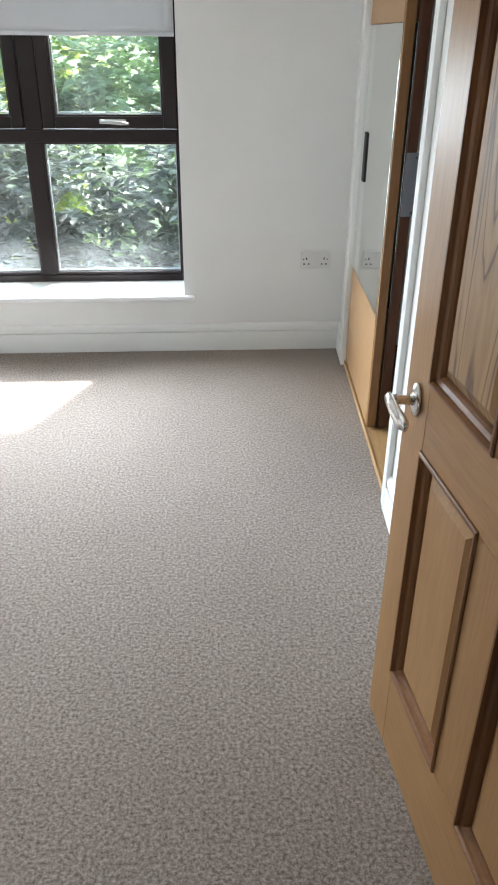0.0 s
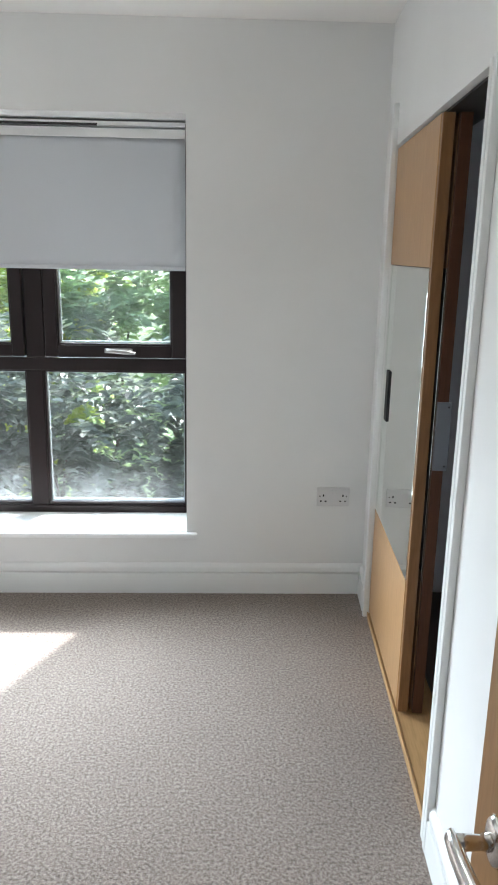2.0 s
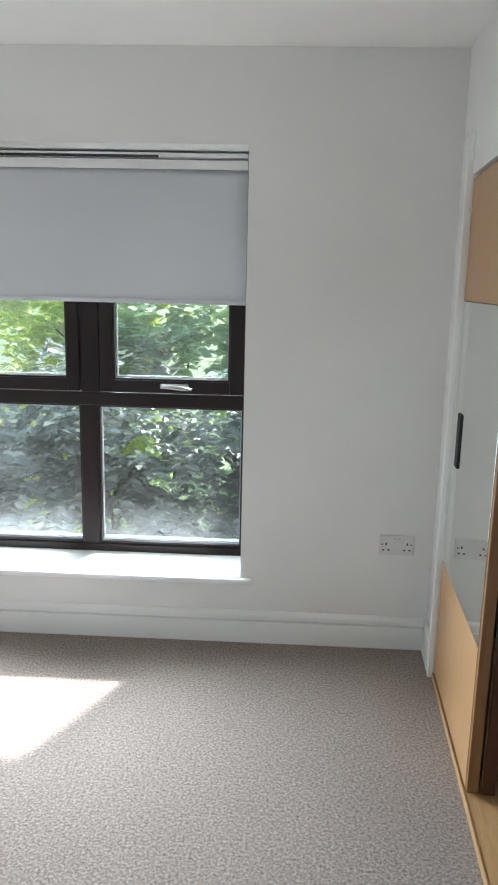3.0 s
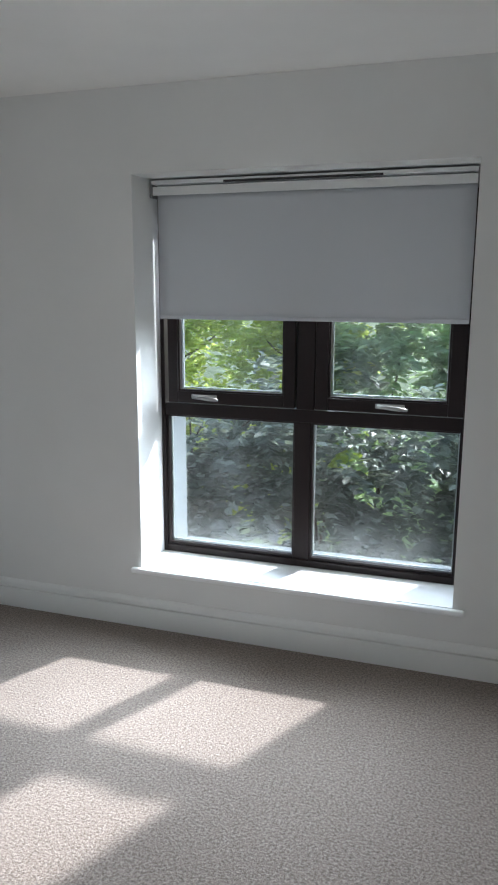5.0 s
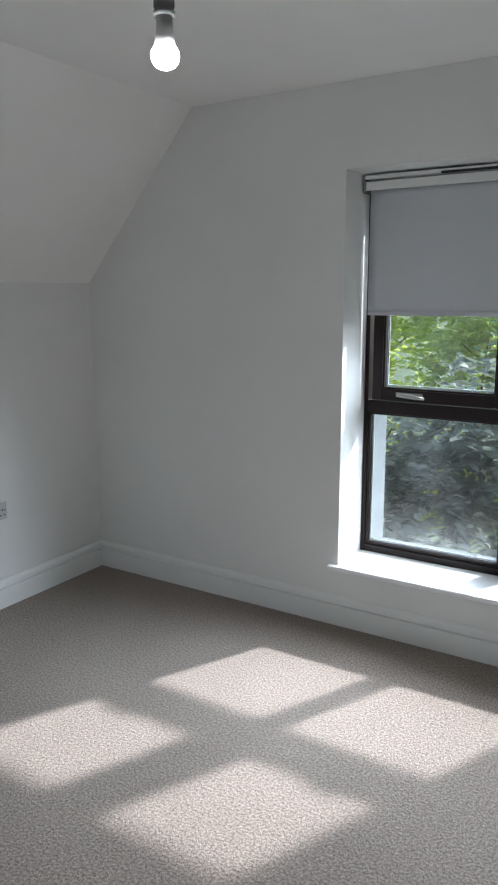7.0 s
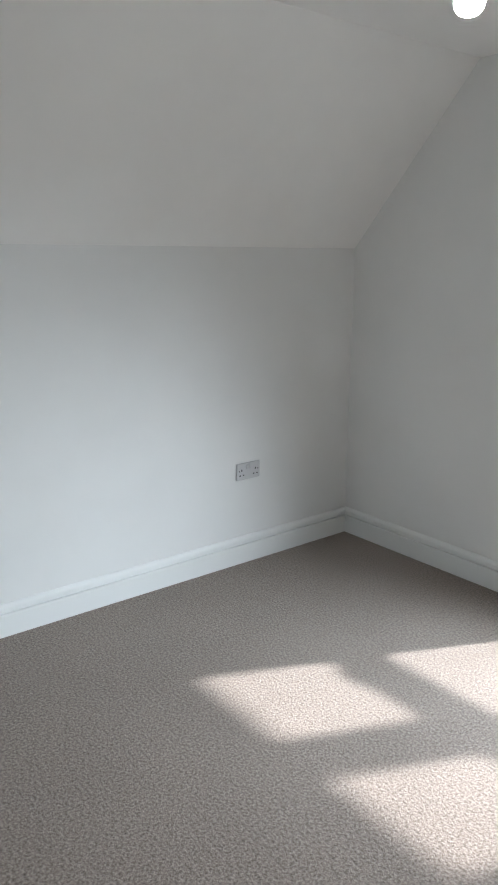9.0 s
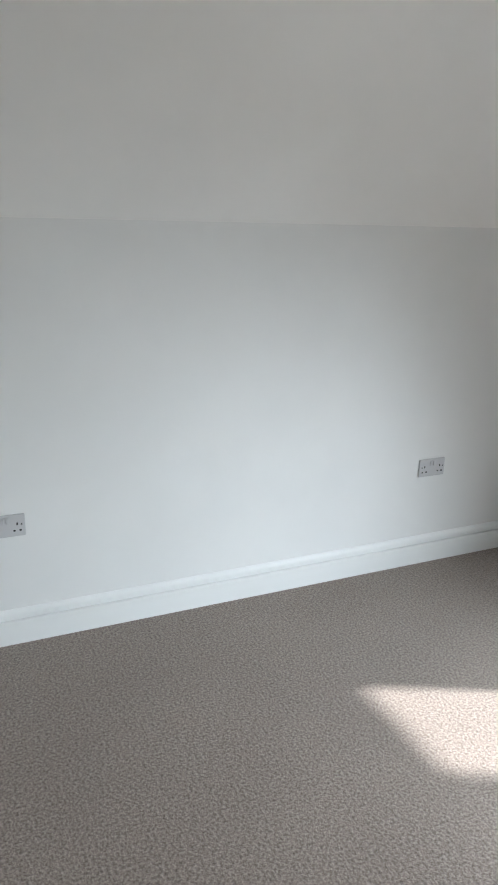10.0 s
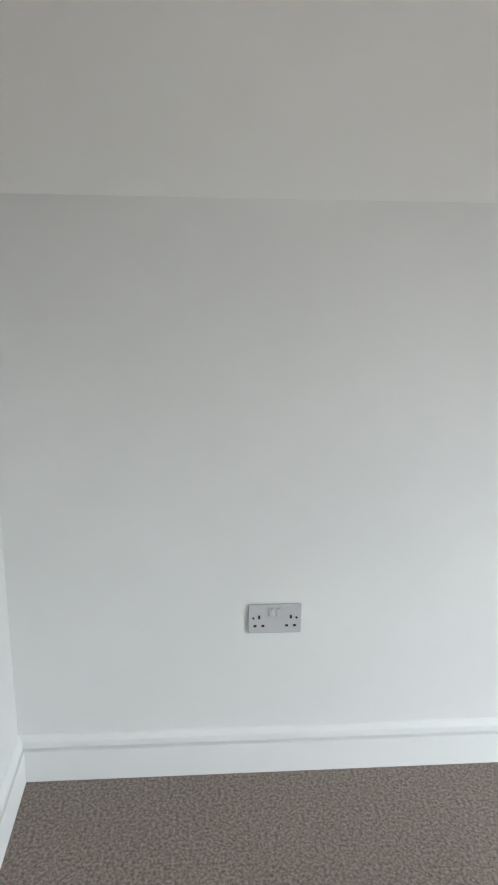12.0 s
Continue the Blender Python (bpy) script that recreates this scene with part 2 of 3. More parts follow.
def lathe(profile, seg=32, bm=None, m=None):
    """Turned shape about z from (radius, height) pairs."""
    bm = bm or bmesh.new()
    rings = []
    for r, z in profile:
        ring = []
        for k in range(seg):
            a = 2 * math.pi * k / seg
            co = Vector((r * math.cos(a), r * math.sin(a), z))
            ring.append(bm.verts.new(m @ co if m else co))
        rings.append(ring)
    for r0, r1 in zip(rings, rings[1:]):
        for k in range(seg):
            bm.faces.new((r0[k], r0[(k + 1) % seg], r1[(k + 1) % seg], r1[k]))
    bm.faces.new(rings[0][::-1])
    bm.faces.new(rings[-1])
    return bm


def tube(points, radii, seg=10, bm=None, flat=1.0):
    """A bent tapering rod through points."""
    bm = bm or bmesh.new()
    pts = [Vector(p) for p in points]
    rings = []
    for i, p in enumerate(pts):
        d = (pts[min(i + 1, len(pts) - 1)] - pts[max(i - 1, 0)]).normalized()
        s = d.cross(Vector((0, 0, 1)))
        s = s.normalized() if s.length > 1e-3 else Vector((1, 0, 0))
        u = s.cross(d)
        rings.append([bm.verts.new(p + (s * math.cos(2 * math.pi * k / seg) * flat + u * math.sin(2 * math.pi * k / seg)) * radii[i]) for k in range(seg)])
    for r0, r1 in zip(rings, rings[1:]):
        for k in range(seg):
            bm.faces.new((r0[k], r0[(k + 1) % seg], r1[(k + 1) % seg], r1[k]))
    bm.faces.new(rings[0][::-1])
    bm.faces.new(rings[-1])
    return bm


def structure(name, bm, material, label, category, m=None):
    o = obj(name, bm, material)
    if m is not None:
        o.matrix_world = m
    return tagged(o, label, category, kind="structure")


# ---- the room's plan ----
XL, YB, ZC = -3.70, -3.41, 2.40          # knee wall, back wall, ceiling
FOLD_X, FOLD_Z = -2.99, 1.60             # slope meets the ceiling, knee wall's top
WX0, WX1, WZ0, WZ1 = -2.19, -0.775, 0.272, 2.055   # window opening
WALL_T, FRAME_Y = 0.46, 0.25             # window wall's thickness, window frame's inner face
RW = pose(0.035, 0, 0, 0, 0, -3.27)      # the wardrobe wall runs slightly askew
OY0, OY1, OZ = -0.245, -1.495, 1.925      # wardrobe opening along that wall
DOOR_Y = -3.23                           # wall of the entrance

# floor
structure("floor", box((XL - 0.1, -5.2, -0.2), (1.0, 0.0, 0.0)), M_CARPET, "fitted taupe twist-pile carpet on the bedroom floor", "carpet")

# window wall in four pieces round the opening
bm = box((XL - 0.3, 0, -2.9), (WX0, WALL_T, 3.2))
box((WX1, 0, -2.9), (1.2, WALL_T, 3.2), bm=bm)
box((WX0, 0, -2.9), (WX1, WALL_T, WZ0 - 0.002), bm=bm)
box((WX0, 0, WZ1), (WX1, WALL_T, 3.2), bm=bm)
structure("wall_window", bm, M_WALL, "matt white painted wall with a deep window recess", "wall")
# outer skin with its own reveal
bm = box((XL - 0.3, WALL_T + 0.003, -2.9), (WX0 - 0.0, WALL_T + 0.06, 3.2))
box((WX1, WALL_T + 0.003, -2.9), (1.2, WALL_T + 0.06, 3.2), bm=bm)
box((WX0, WALL_T + 0.003, WZ1), (WX1, WALL_T + 0.06, 3.2), bm=bm)
box((WX0, WALL_T + 0.003, -2.9), (WX1, WALL_T + 0.06, 0.2), bm=bm)
structure("wall_outer_skin", bm, M_STONE, "pale rendered outer face of the window wall", "wall")

# knee wall, slope, ceiling
structure("wall_knee", box((XL - 0.15, -5.2, 0), (XL, 0, FOLD_Z)), M_WALL, "low white knee wall under the sloping ceiling", "wall")
bm = bmesh.new()
vs = [(XL, FOLD_Z), (FOLD_X, ZC), (FOLD_X, ZC + 0.25), (XL - 0.15, FOLD_Z + 0.15), (XL - 0.15, FOLD_Z)]
r0 = [bm.verts.new((x, -5.2, z)) for x, z in vs]
r1 = [bm.verts.new((x, 0.0, z)) for x, z in vs]
for i in range(5):
    bm.faces.new((r0[i], r0[(i + 1) % 5], r1[(i + 1) % 5], r1[i]))
bm.faces.new(r0)
bm.faces.new(r1[::-1])
structure("ceiling_slope", bm, M_CEIL, "white sloping ceiling under the roof", "ceiling")
structure("ceiling", box((FOLD_X, -5.2, ZC), (1.2, 0, ZC + 0.25)), M_CEIL, "flat matt white plaster ceiling", "ceiling")

# wardrobe wall, built along its own line
bm = box((0, OY0, 0), (0.10, 0.0, ZC))
box((0, OY1, OZ), (0.10, OY0, ZC), bm=bm)
box((0, -3.4, 0), (0.10, OY1, ZC), bm=bm)
structure("wall_wardrobe", bm, M_WALL, "white painted wall with the built-in wardrobe opening", "wall", RW)

# back walls, entrance, landing and added closing walls
structure("wall_back", box((XL, YB - 0.12, 0), (-1.35, YB, ZC)), M_WALL, "plain white back wall of the bedroom", "wall")
bm = box((-1.35, YB - 0.12, 0), (-1.12, DOOR_Y, ZC))
box((-0.197, DOOR_Y - 0.12, 0), (-0.10, DOOR_Y, ZC), bm=bm)
box((-1.12, DOOR_Y - 0.12, 2.02), (-0.197, DOOR_Y, ZC), bm=bm)
structure("wall_entrance", bm, M_WALL, "white wall round the bedroom's entrance", "wall")
bm = box((-2.2, -5.2, 0), (-2.1, YB - 0.12, ZC))
box((0.3, -5.2, 0), (0.4, DOOR_Y - 0.1, ZC), bm=bm)
# next three boxes: unseen walls, added only to keep stray skylight out
box((-0.098, DOOR_Y - 0.12, 0), (0.4, DOOR_Y - 0.02, ZC), bm=bm)
box((0.9, DOOR_Y - 0.12, 0), (1.0, 0, ZC), bm=bm)
box((0.4, DOOR_Y - 0.12, 0), (0.9, DOOR_Y - 0.02, ZC), bm=bm)
box((-2.2, -5.3, 0), (0.4, -5.2, ZC), bm=bm)
structure("wall_landing_closing", bm, M_WALL, "plain white landing walls plus added unseen walls that stop stray light", "wall")

# skirting boards with a moulded top
SK = [(0, 0), (0.018, 0), (0.018, 0.096), (0.0165, 0.0985), (0.004, 0.1005), (0.004, 0.106), (0.0145, 0.109), (0.015, 0.121), (0.0145, 0.128), (0.010, 0.137), (0.005, 0.143), (0, 0.145)]


def skirting(name, a, b, out, label, mit_a=0.0, mit_b=0.0, m=None):
    return structure(name, sweep(SK, a, b, out, mit_a=mit_a, mit_b=mit_b), M_TRIM, label, "skirting board", m)


skirting("baseboard_window", (XL, 0, 0), (0.035, 0, 0), (0, -1, 0), "white gloss skirting under the window", 1, 0)
skirting("baseboard_knee", (XL, YB, 0), (XL, 0, 0), (1, 0, 0), "white gloss moulded skirting on the knee wall", 1, 1)
skirting("baseboard_back", (-1.35, YB, 0), (XL, YB, 0), (0, 1, 0), "white gloss skirting on the back wall", 0, 1)
skirting("baseboard_wardrobe", (0, -0.018, 0), (0, OY0 + 0.055, 0), (-1, 0, 0), "short white skirting beside the wardrobe trim", 0, 0, RW)
skirting("baseboard_wardrobe_long", (0, OY1 - 0.062, 0), (0, -3.2, 0), (-1, 0, 0), "white skirting between wardrobe and entrance", 0, 0, RW)


# wardrobe trims: stepped upright mouldings
def trim_upright(name, y0, y1, z1, label):
    w = y1 - y0
    bm = box((-0.020, y0, 0), (0.0, y0 + w * 0.36, z1), 0.003)
    box((-0.012, y0 + w * 0.36 + 0.0, 0), (0.0, y0 + w * 0.62, z1), 0.002, bm)
    box((-0.017, y0 + w * 0.62, 0), (0.0, y1, z1), 0.003, bm)
    return structure(name, bm, M_TRIM, label, "trim", RW)


trim_upright("trim_wardrobe_far", OY0, OY0 + 0.055, 2.07, "white moulded upright trim beside the wardrobe opening")
trim_upright("trim_wardrobe_near", OY1 - 0.062, OY1, OZ, "white moulded upright trim at the wardrobe's end")

# ---- window ----
window = tagged(empty("window_1"), "dark brown timber casement window with four panes, closed", "window", kind="structure")
FY0, FY1 = FRAME_Y, FRAME_Y + 0.075
LX = [(-2.158, -1.534), (-1.441, -0.797)]          # lower panes
UX = [(-2.090, -1.587), (-1.365, -0.861)]          # upper panes
LZ, UZ = (0.343, 0.978), (1.113, 1.93)


def frame_bars():
    bm = box((WX0, FY0, WZ0), (LX[0][0] - 0.012, FY1, WZ1), 0.003)
    box((LX[1][1] + 0.008, FY0, WZ0), (WX1, FY1, WZ1), 0.003, bm)
    return bm


part("window_frame", frame_bars(), M_FRAME, window)
part("bottom_rail", box((LX[0][0] - 0.012, FY0 + 0.001, WZ0), (LX[1][1] + 0.008, FY1, LZ[0] - 0.012), 0.004), M_FRAME, window)
part("top_rail", box((LX[0][0] - 0.012, FY0 + 0.001, 1.97), (LX[1][1] + 0.008, FY1, WZ1), 0.004), M_FRAME, window)
part("transom", box((LX[0][0] - 0.012, FY0 + 0.001, LZ[1] + 0.008), (LX[1][1] + 0.008, FY1, 1.045), 0.004), M_FRAME, window)
part("mullion", box((-1.534 + 0.008, FY0 + 0.002, LZ[0] - 0.012), (-1.441 - 0.008, FY1, LZ[1] + 0.008), 0.004), M_FRAME, window)
part("mullion", box((-1.520, FY0 + 0.002, 1.045), (-1.435, FY1, 1.97), 0.004), M_FRAME, window)


def bead_ring(x0, x1, z0, z1, y0, y1, w, bev=0.002):
    bm = box((x0 - w, y0, z0 - w), (x0, y1, z1 + w), bev)
    box((x1, y0, z0 - w), (x1 + w, y1, z1 + w), bev, bm)
    box((x0, y0, z0 - w), (x1, y1, z0), bev, bm)
    box((x0, y0, z1), (x1, y1, z1 + w), bev, bm)
    return bm


for (x0, x1) in LX:
    part("glazing_bead", bead_ring(x0, x1, LZ[0], LZ[1], FY0 + 0.012, FY0 + 0.036, 0.012), M_FRAME, window)
    part("spacer_bar", bead_ring(x0 + 0.006, x1 - 0.006, LZ[0] + 0.008, LZ[1] - 0.006, FY0 + 0.040, FY0 + 0.052, 0.006, 0), M_SPACER, window)
    p = part("pane", box((x0 - 0.004, FY0 + 0.037, LZ[0] - 0.004), (x1 + 0.004, FY0 + 0.039, LZ[1] + 0.004)), M_GLASS, window)
    p.visible_shadow = False
for k, (x0, x1) in enumerate(UX):
    sx0, sx1 = (-2.146, -1.524) if k == 0 else (-1.431, -0.789)
    bm = box((sx0, FY0 - 0.012, 1.050), (x0 - 0.008, FY0 + 0.045, 1.965), 0.004)
    box((x1 + 0.008, FY0 - 0.012, 1.050), (sx1, FY0 + 0.045, 1.965), 0.004, bm)
    box((x0 - 0.008, FY0 - 0.011, 1.050), (x1 + 0.008, FY0 + 0.045, UZ[0] - 0.008), 0.004, bm)
    box((x0 - 0.008, FY0 - 0.011, UZ[1] + 0.008), (x1 + 0.008, FY0 + 0.045, 1.965), 0.004, bm)
    sash = part("sash", bm, M_FRAME, window)
    part("glazing_bead", bead_ring(x0, x1, UZ[0], UZ[1], FY0 + 0.0, FY0 + 0.03, 0.010), M_FRAME, sash)
    part("spacer_bar", bead_ring(x0 + 0.006, x1 - 0.006, UZ[0] + 0.008, UZ[1] - 0.006, FY0 + 0.032, FY0 + 0.042, 0.006, 0), M_SPACER, sash)
    p = part("pane", box((x0 - 0.004, FY0 + 0.030, UZ[0] - 0.004), (x1 + 0.004, FY0 + 0.032, UZ[1] + 0.004)), M_GLASS, sash)
    p.visible_shadow = False
    # espagnolette handle lying along the bottom rail
    hx = x0 + 0.13 if k == 0 else x0 + 0.27
    y = FY0 - 0.012
    bm = box((hx - 0.065, y - 0.010, 1.072), (hx + 0.062, y, 1.094), 0.004)
    handle = part("handle", bm, M_WINH, sash, "satin silver window handle")
    part("lever", tube([(hx - 0.050, y - 0.010, 1.084), (hx - 0.045, y - 0.030, 1.084), (hx - 0.02, y - 0.036, 1.083), (hx + 0.04, y - 0.036, 1.078), (hx + 0.078, y - 0.032, 1.075)],
                       [0.009, 0.009, 0.0085, 0.009, 0.006]), M_WINH, handle, smooth=True)

# sill board with a rounded nose and horns
bm = box((WX0 + 0.001, 0.0, WZ0), (WX1 - 0.001, FY0 + 0.004, WZ0 + 0.024))
box((WX0 - 0.045, -0.032, WZ0), (WX1 + 0.050, -0.001, WZ0 + 0.024), 0.009, bm, 3)
part("window_sill", bm, M_SILL, window, "white gloss painted window board")
bm = box((WX0 - 0.03, FY1 - 0.01, 0.20), (WX1 + 0.03, FY1 + 0.26, 0.262), 0.01)
part("outer_sill", bm, M_STONE, window, "pale grey weathered outer sill")
part("outer_jamb", box((WX0 + 0.001, FY1 + 0.002, 0.262), (WX0 + 0.012, WALL_T + 0.055, WZ1)), M_STONE, window, "pale grey outer reveal")
part("outer_jamb", box((WX1 - 0.012, FY1 + 0.002, 0.262), (WX1 - 0.001, WALL_T + 0.055, WZ1)), M_STONE, window, "pale grey outer reveal")

# roller blind in the recess
BY = 0.19
blind = tagged(empty("roller_blind"), "pale grey fabric roller blind half lowered in the window recess", "blind")
bm = bmesh.new()
nx, nz = 24, 16
grid = {}
for i in range(nx + 1):
    for j in range(nz + 1):
        x = WX0 + 0.032 + (WX1 - WX0 - 0.044) * i / nx
        z = 1.452 + (2.0 - 1.452) * j / nz
        grid[i, j] = bm.verts.new((x, BY + 0.0012 * math.sin(i * 0.9) * (1 - j / nz), z))
for i in range(nx):
    for j in range(nz):
        bm.faces.new((grid[i, j], grid[i + 1, j], grid[i + 1, j + 1], grid[i, j + 1]))
fabric = part("fabric", bm, M_BLIND, blind, "pale grey woven fabric", True)
sol = fabric.modifiers.new("thickness", "SOLIDIFY")
sol.thickness = 0.0015
part("bottom_bar", box((WX0 + 0.032, BY - 0.005, 1.444), (WX1 - 0.012, BY + 0.005, 1.462), 0.003), M_BLIND, blind)
part("roller", lathe([(0.004, 0), (0.019, 0.0005), (0.019, WX1 - WX0 - 0.05), (0.004, WX1 - WX0 - 0.0495)], 24,
                     m=pose(WX0 + 0.026, BY + 0.018, 2.012, 0, 90, 0)), M_BLIND, blind, "fabric wound on a tube", True)
part("cassette", box((WX0 + 0.012, BY - 0.022, 1.985), (WX1 - 0.008, BY - 0.016, 2.022), 0.002), M_TRIM, blind, "white headrail")
part("head_bracket", box((WX0 + 0.006, BY - 0.030, 1.975), (WX0 + 0.018, BY + 0.04, 2.045), 0.003), M_GREYP, blind, "grey plastic end bracket")
part("head_bracket", box((WX1 - 0.012, BY - 0.030, 1.975), (WX1 - 0.004, BY + 0.04, 2.045), 0.003), M_GREYP, blind, "grey plastic end bracket")
part("headrail", box((WX0 + 0.02, BY - 0.04, 2.030), (WX1 - 0.012, BY + 0.03, 2.046), 0.002), M_TRIM, blind, "white headrail")
part("slot", box((-1.83, BY - 0.043, 2.026), (-1.15, BY - 0.039, 2.036)), M_BLACK, blind, "dark gap along the headrail")


# ---- sockets ----
def socket(name, material, label, m):
    """British double socket: plate, two switches, six pin holes. Faces -y in its own frame."""
    s = tagged(empty(name), label, "socket", "double wall sockets")
    part("plate", box((-0.074, -0.009, -0.044), (0.074, 0.0, 0.044), 0.004, seg=3), material, s)
    for sx in (-1, 1):
        sw = part("switch", box((sx * 0.0095 - 0.006, -0.013, 0.010), (sx * 0.0095 + 0.006, -0.007, 0.034), 0.002), material, s)
        sw.rotation_euler.x = radians(2)
        cx = sx * 0.044
        part("pin_hole", box((cx - 0.003, -0.0096, 0.001), (cx + 0.003, -0.006, 0.012)), M_PIN, s)
        for px in (-0.011, 0.011):
            part("pin_hole", box((cx + px - 0.0042, -0.0096, -0.0235), (cx + px + 0.0042, -0.006, -0.0170)), M_PIN, s)
    for sx in (-0.06, 0.06):
        part("screw", lathe([(0.0005, 0), (0.003, 0.0002), (0.003, 0.002), (0.0005, 0.0024)], 12, m=pose(sx, -0.009, 0.004, 90, 0, 0)), M_PIN, s)
    s.matrix_world = m
    return s


socket("wall_socket", M_SOCKETW, "white plastic double socket low beside the wardrobe corner", pose(-0.117, -0.001, 0.47))
socket("wall_socket", M_SOCKET, "grey double socket on knee wall near the corner", pose(XL + 0.001, -0.727, 0.495, 0, 0, 90))
socket("wall_socket", M_SOCKET, "grey double socket on knee wall towards back wall", pose(XL + 0.001, -2.688, 0.494, 0, 0, 90))

# ---- pendant bulb ----
BX, BYY, BZ = -1.670, -1.868, 1.977
pend = tagged(empty("pendant_bulb", pose(BX, BYY, 0)), "lit white bulb in a grey holder hanging from the ceiling", "ceiling light")
part("ceiling_rose", lathe([(0.045, ZC - 0.001), (0.045, ZC - 0.012), (0.034, ZC - 0.024), (0.012, ZC - 0.030), (0.004, ZC - 0.036)], 32), M_CABLE, pend, "white ceiling rose", True)
part("cable", lathe([(0.0035, ZC - 0.03), (0.0035, BZ + 0.15)], 10), M_CABLE, pend, smooth=True)
part("lamp_holder", lathe([(0.005, BZ + 0.155), (0.014, BZ + 0.150), (0.017, BZ + 0.138), (0.0175, BZ + 0.098), (0.0165, BZ + 0.096), (0.0165, BZ + 0.092),
                           (0.0185, BZ + 0.090), (0.0185, BZ + 0.062), (0.017, BZ + 0.060), (0.017, BZ + 0.057), (0.019, BZ + 0.055), (0.020, BZ + 0.048)], 28), M_HOLDER, pend, "grey ribbed lamp holder", True)
part("bulb_collar", lathe([(0.0140, BZ + 0.050), (0.0150, BZ + 0.030), (0.0170, BZ + 0.012), (0.0198, BZ - 0.003)], 28), M_GREYP, pend, smooth=True)
part("bulb", lathe([(0.0196, BZ - 0.0025), (0.0238, BZ - 0.009), (0.0250, BZ - 0.017), (0.0232, BZ - 0.026), (0.0175, BZ - 0.0335), (0.0095, BZ - 0.0375), (0.001, BZ - 0.039)], 32), M_BULB, pend, "lit frosted globe", True)

# ---- wardrobe ----
ward = tagged(empty("wardrobe", RW), "built-in wardrobe with beech sliding doors slid open", "wardrobe")
MY0, MY1 = OY0 + 0.004, -0.955


def ward_door(x0, y_a, y_b, name, label, edge):
    d = empty(name)
    d.parent = ward
    tagged(d, label)
    x1 = x0 + 0.030
    zs = [(0.030, 0.498), (0.498, 1.492), (1.492, OZ - 0.012)]
    part("lower_panel", box((x0, y_b, zs[0][0]), (x1, y_a, zs[0][1] - 0.001), 0.0015), M_BEECH, d, "plain beech-effect panel")
    part("mirror_backing", box((x0 + 0.004, y_b, zs[1][0]), (x1, y_a, zs[1][1])), M_GASKET, d)
    part("mirror_panel", box((x0, y_b + 0.003, zs[1][0] + 0.001), (x0 + 0.0035, y_a, zs[1][1] - 0.001), 0.001), M_MIRROR, d, "tall mirror panel")
    part("upper_panel", box((x0, y_b, zs[2][0] + 0.001), (x1, y_a, zs[2][1]), 0.0015), M_BEECH, d, "plain beech-effect panel")
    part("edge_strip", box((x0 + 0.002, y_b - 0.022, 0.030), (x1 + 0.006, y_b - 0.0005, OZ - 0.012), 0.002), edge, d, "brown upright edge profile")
    return d


front = ward_door(0.005, MY0, MY1, "front_door", "sliding door with mirror panel and black pull", M_EDGE)
bm = box((-0.001, -0.396, 0.905), (0.0065, -0.342, 1.100), 0.002)
part("pull", bm, M_BLACK, front, "black recessed pull")
rear = ward_door(0.053, MY0, MY1 - 0.006, "rear_door", "second sliding door behind the first", M_SHADE_EDGE)
bm = box((0.053, MY1 - 0.036, 0.885), (0.099, MY1 - 0.029, 1.100), 0.002)
pl = part("pull_plate", bm, M_PLATE, rear, "pale grey metal plate")
for z in (0.90, 1.085):
    part("screw", lathe([(0.0005, 0), (0.003, 0.0003), (0.003, 0.002), (0.0005, 0.003)], 10, m=pose(0.088, MY1 - 0.036, z, 90, 0, 0)), M_BLACK, rear)
part("bottom_track", box((0.004, OY1 + 0.002, 0.0), (0.15, OY0 - 0.002, 0.022), 0.003), M_BEECHY, ward, "beech board with the bottom track")
part("front_lip", box((-0.003, OY1 + 0.002, 0.0), (0.0035, OY0 - 0.002, 0.026), 0.002), M_BEECHY, ward)
part("top_track", box((0.022, OY1 + 0.002, OZ - 0.009), (0.15, OY0 - 0.002, OZ - 0.002)), M_GASKET, ward)
part("lining_back", box((0.68, OY1 - 0.3, 0), (0.70, -0.01, ZC)), M_INNER, ward)
part("lining_skirting", sweep(SK, (0.68, OY1 - 0.3, 0.03), (0.68, -0.04, 0.03), (-1, 0, 0)), M_TRIM, ward, "white skirting at the back")
part("lining_side", box((0.101, OY1 - 0.32, 0), (0.68, OY1 - 0.3, ZC)), M_INNER, ward)
part("lining_far_side", box((0.101, -0.04, 0), (0.68, -0.02, ZC)), M_INNER, ward)
part("base", box((0.151, OY1 - 0.3, 0.001), (0.68, -0.04, 0.03)), M_INFLOOR, ward, "dark wardrobe base")

# ---- entrance door, standing open ----
DW, DT, DH = 0.838, 0.040, 1.99
DM = pose(-0.184, DOOR_Y + 0.006, 0.006, 0, 0, 4.7)
door = tagged(empty("door_1", DM), "oak veneered four-panel bedroom door standing open", "door", kind="structure")
# own frame: hinge at the origin, the leaf runs along +y, its seen face is at x = -DT
ST, MS, PW = 0.110, 0.112, 0.253
Y = [0, ST, ST + PW, ST + PW + MS, DW - ST, DW]
Z = [0, 0.222, 0.772, 0.912, 1.875, DH]
part("hinge_stile", box((-DT, Y[0], 0), (0, Y[1], DH), 0.0015), M_OAK, door)
part("lock_stile", box((-DT, Y[4], 0), (0, Y[5], DH), 0.0015), M_OAK, door)
for a, b in ((0, 1), (2, 3), (4, 5)):
    part("rail", box((-DT, Y[1] + 0.0006, Z[a]), (0, Y[4] - 0.0006, Z[b]), 0.001), M_OAKH, door)
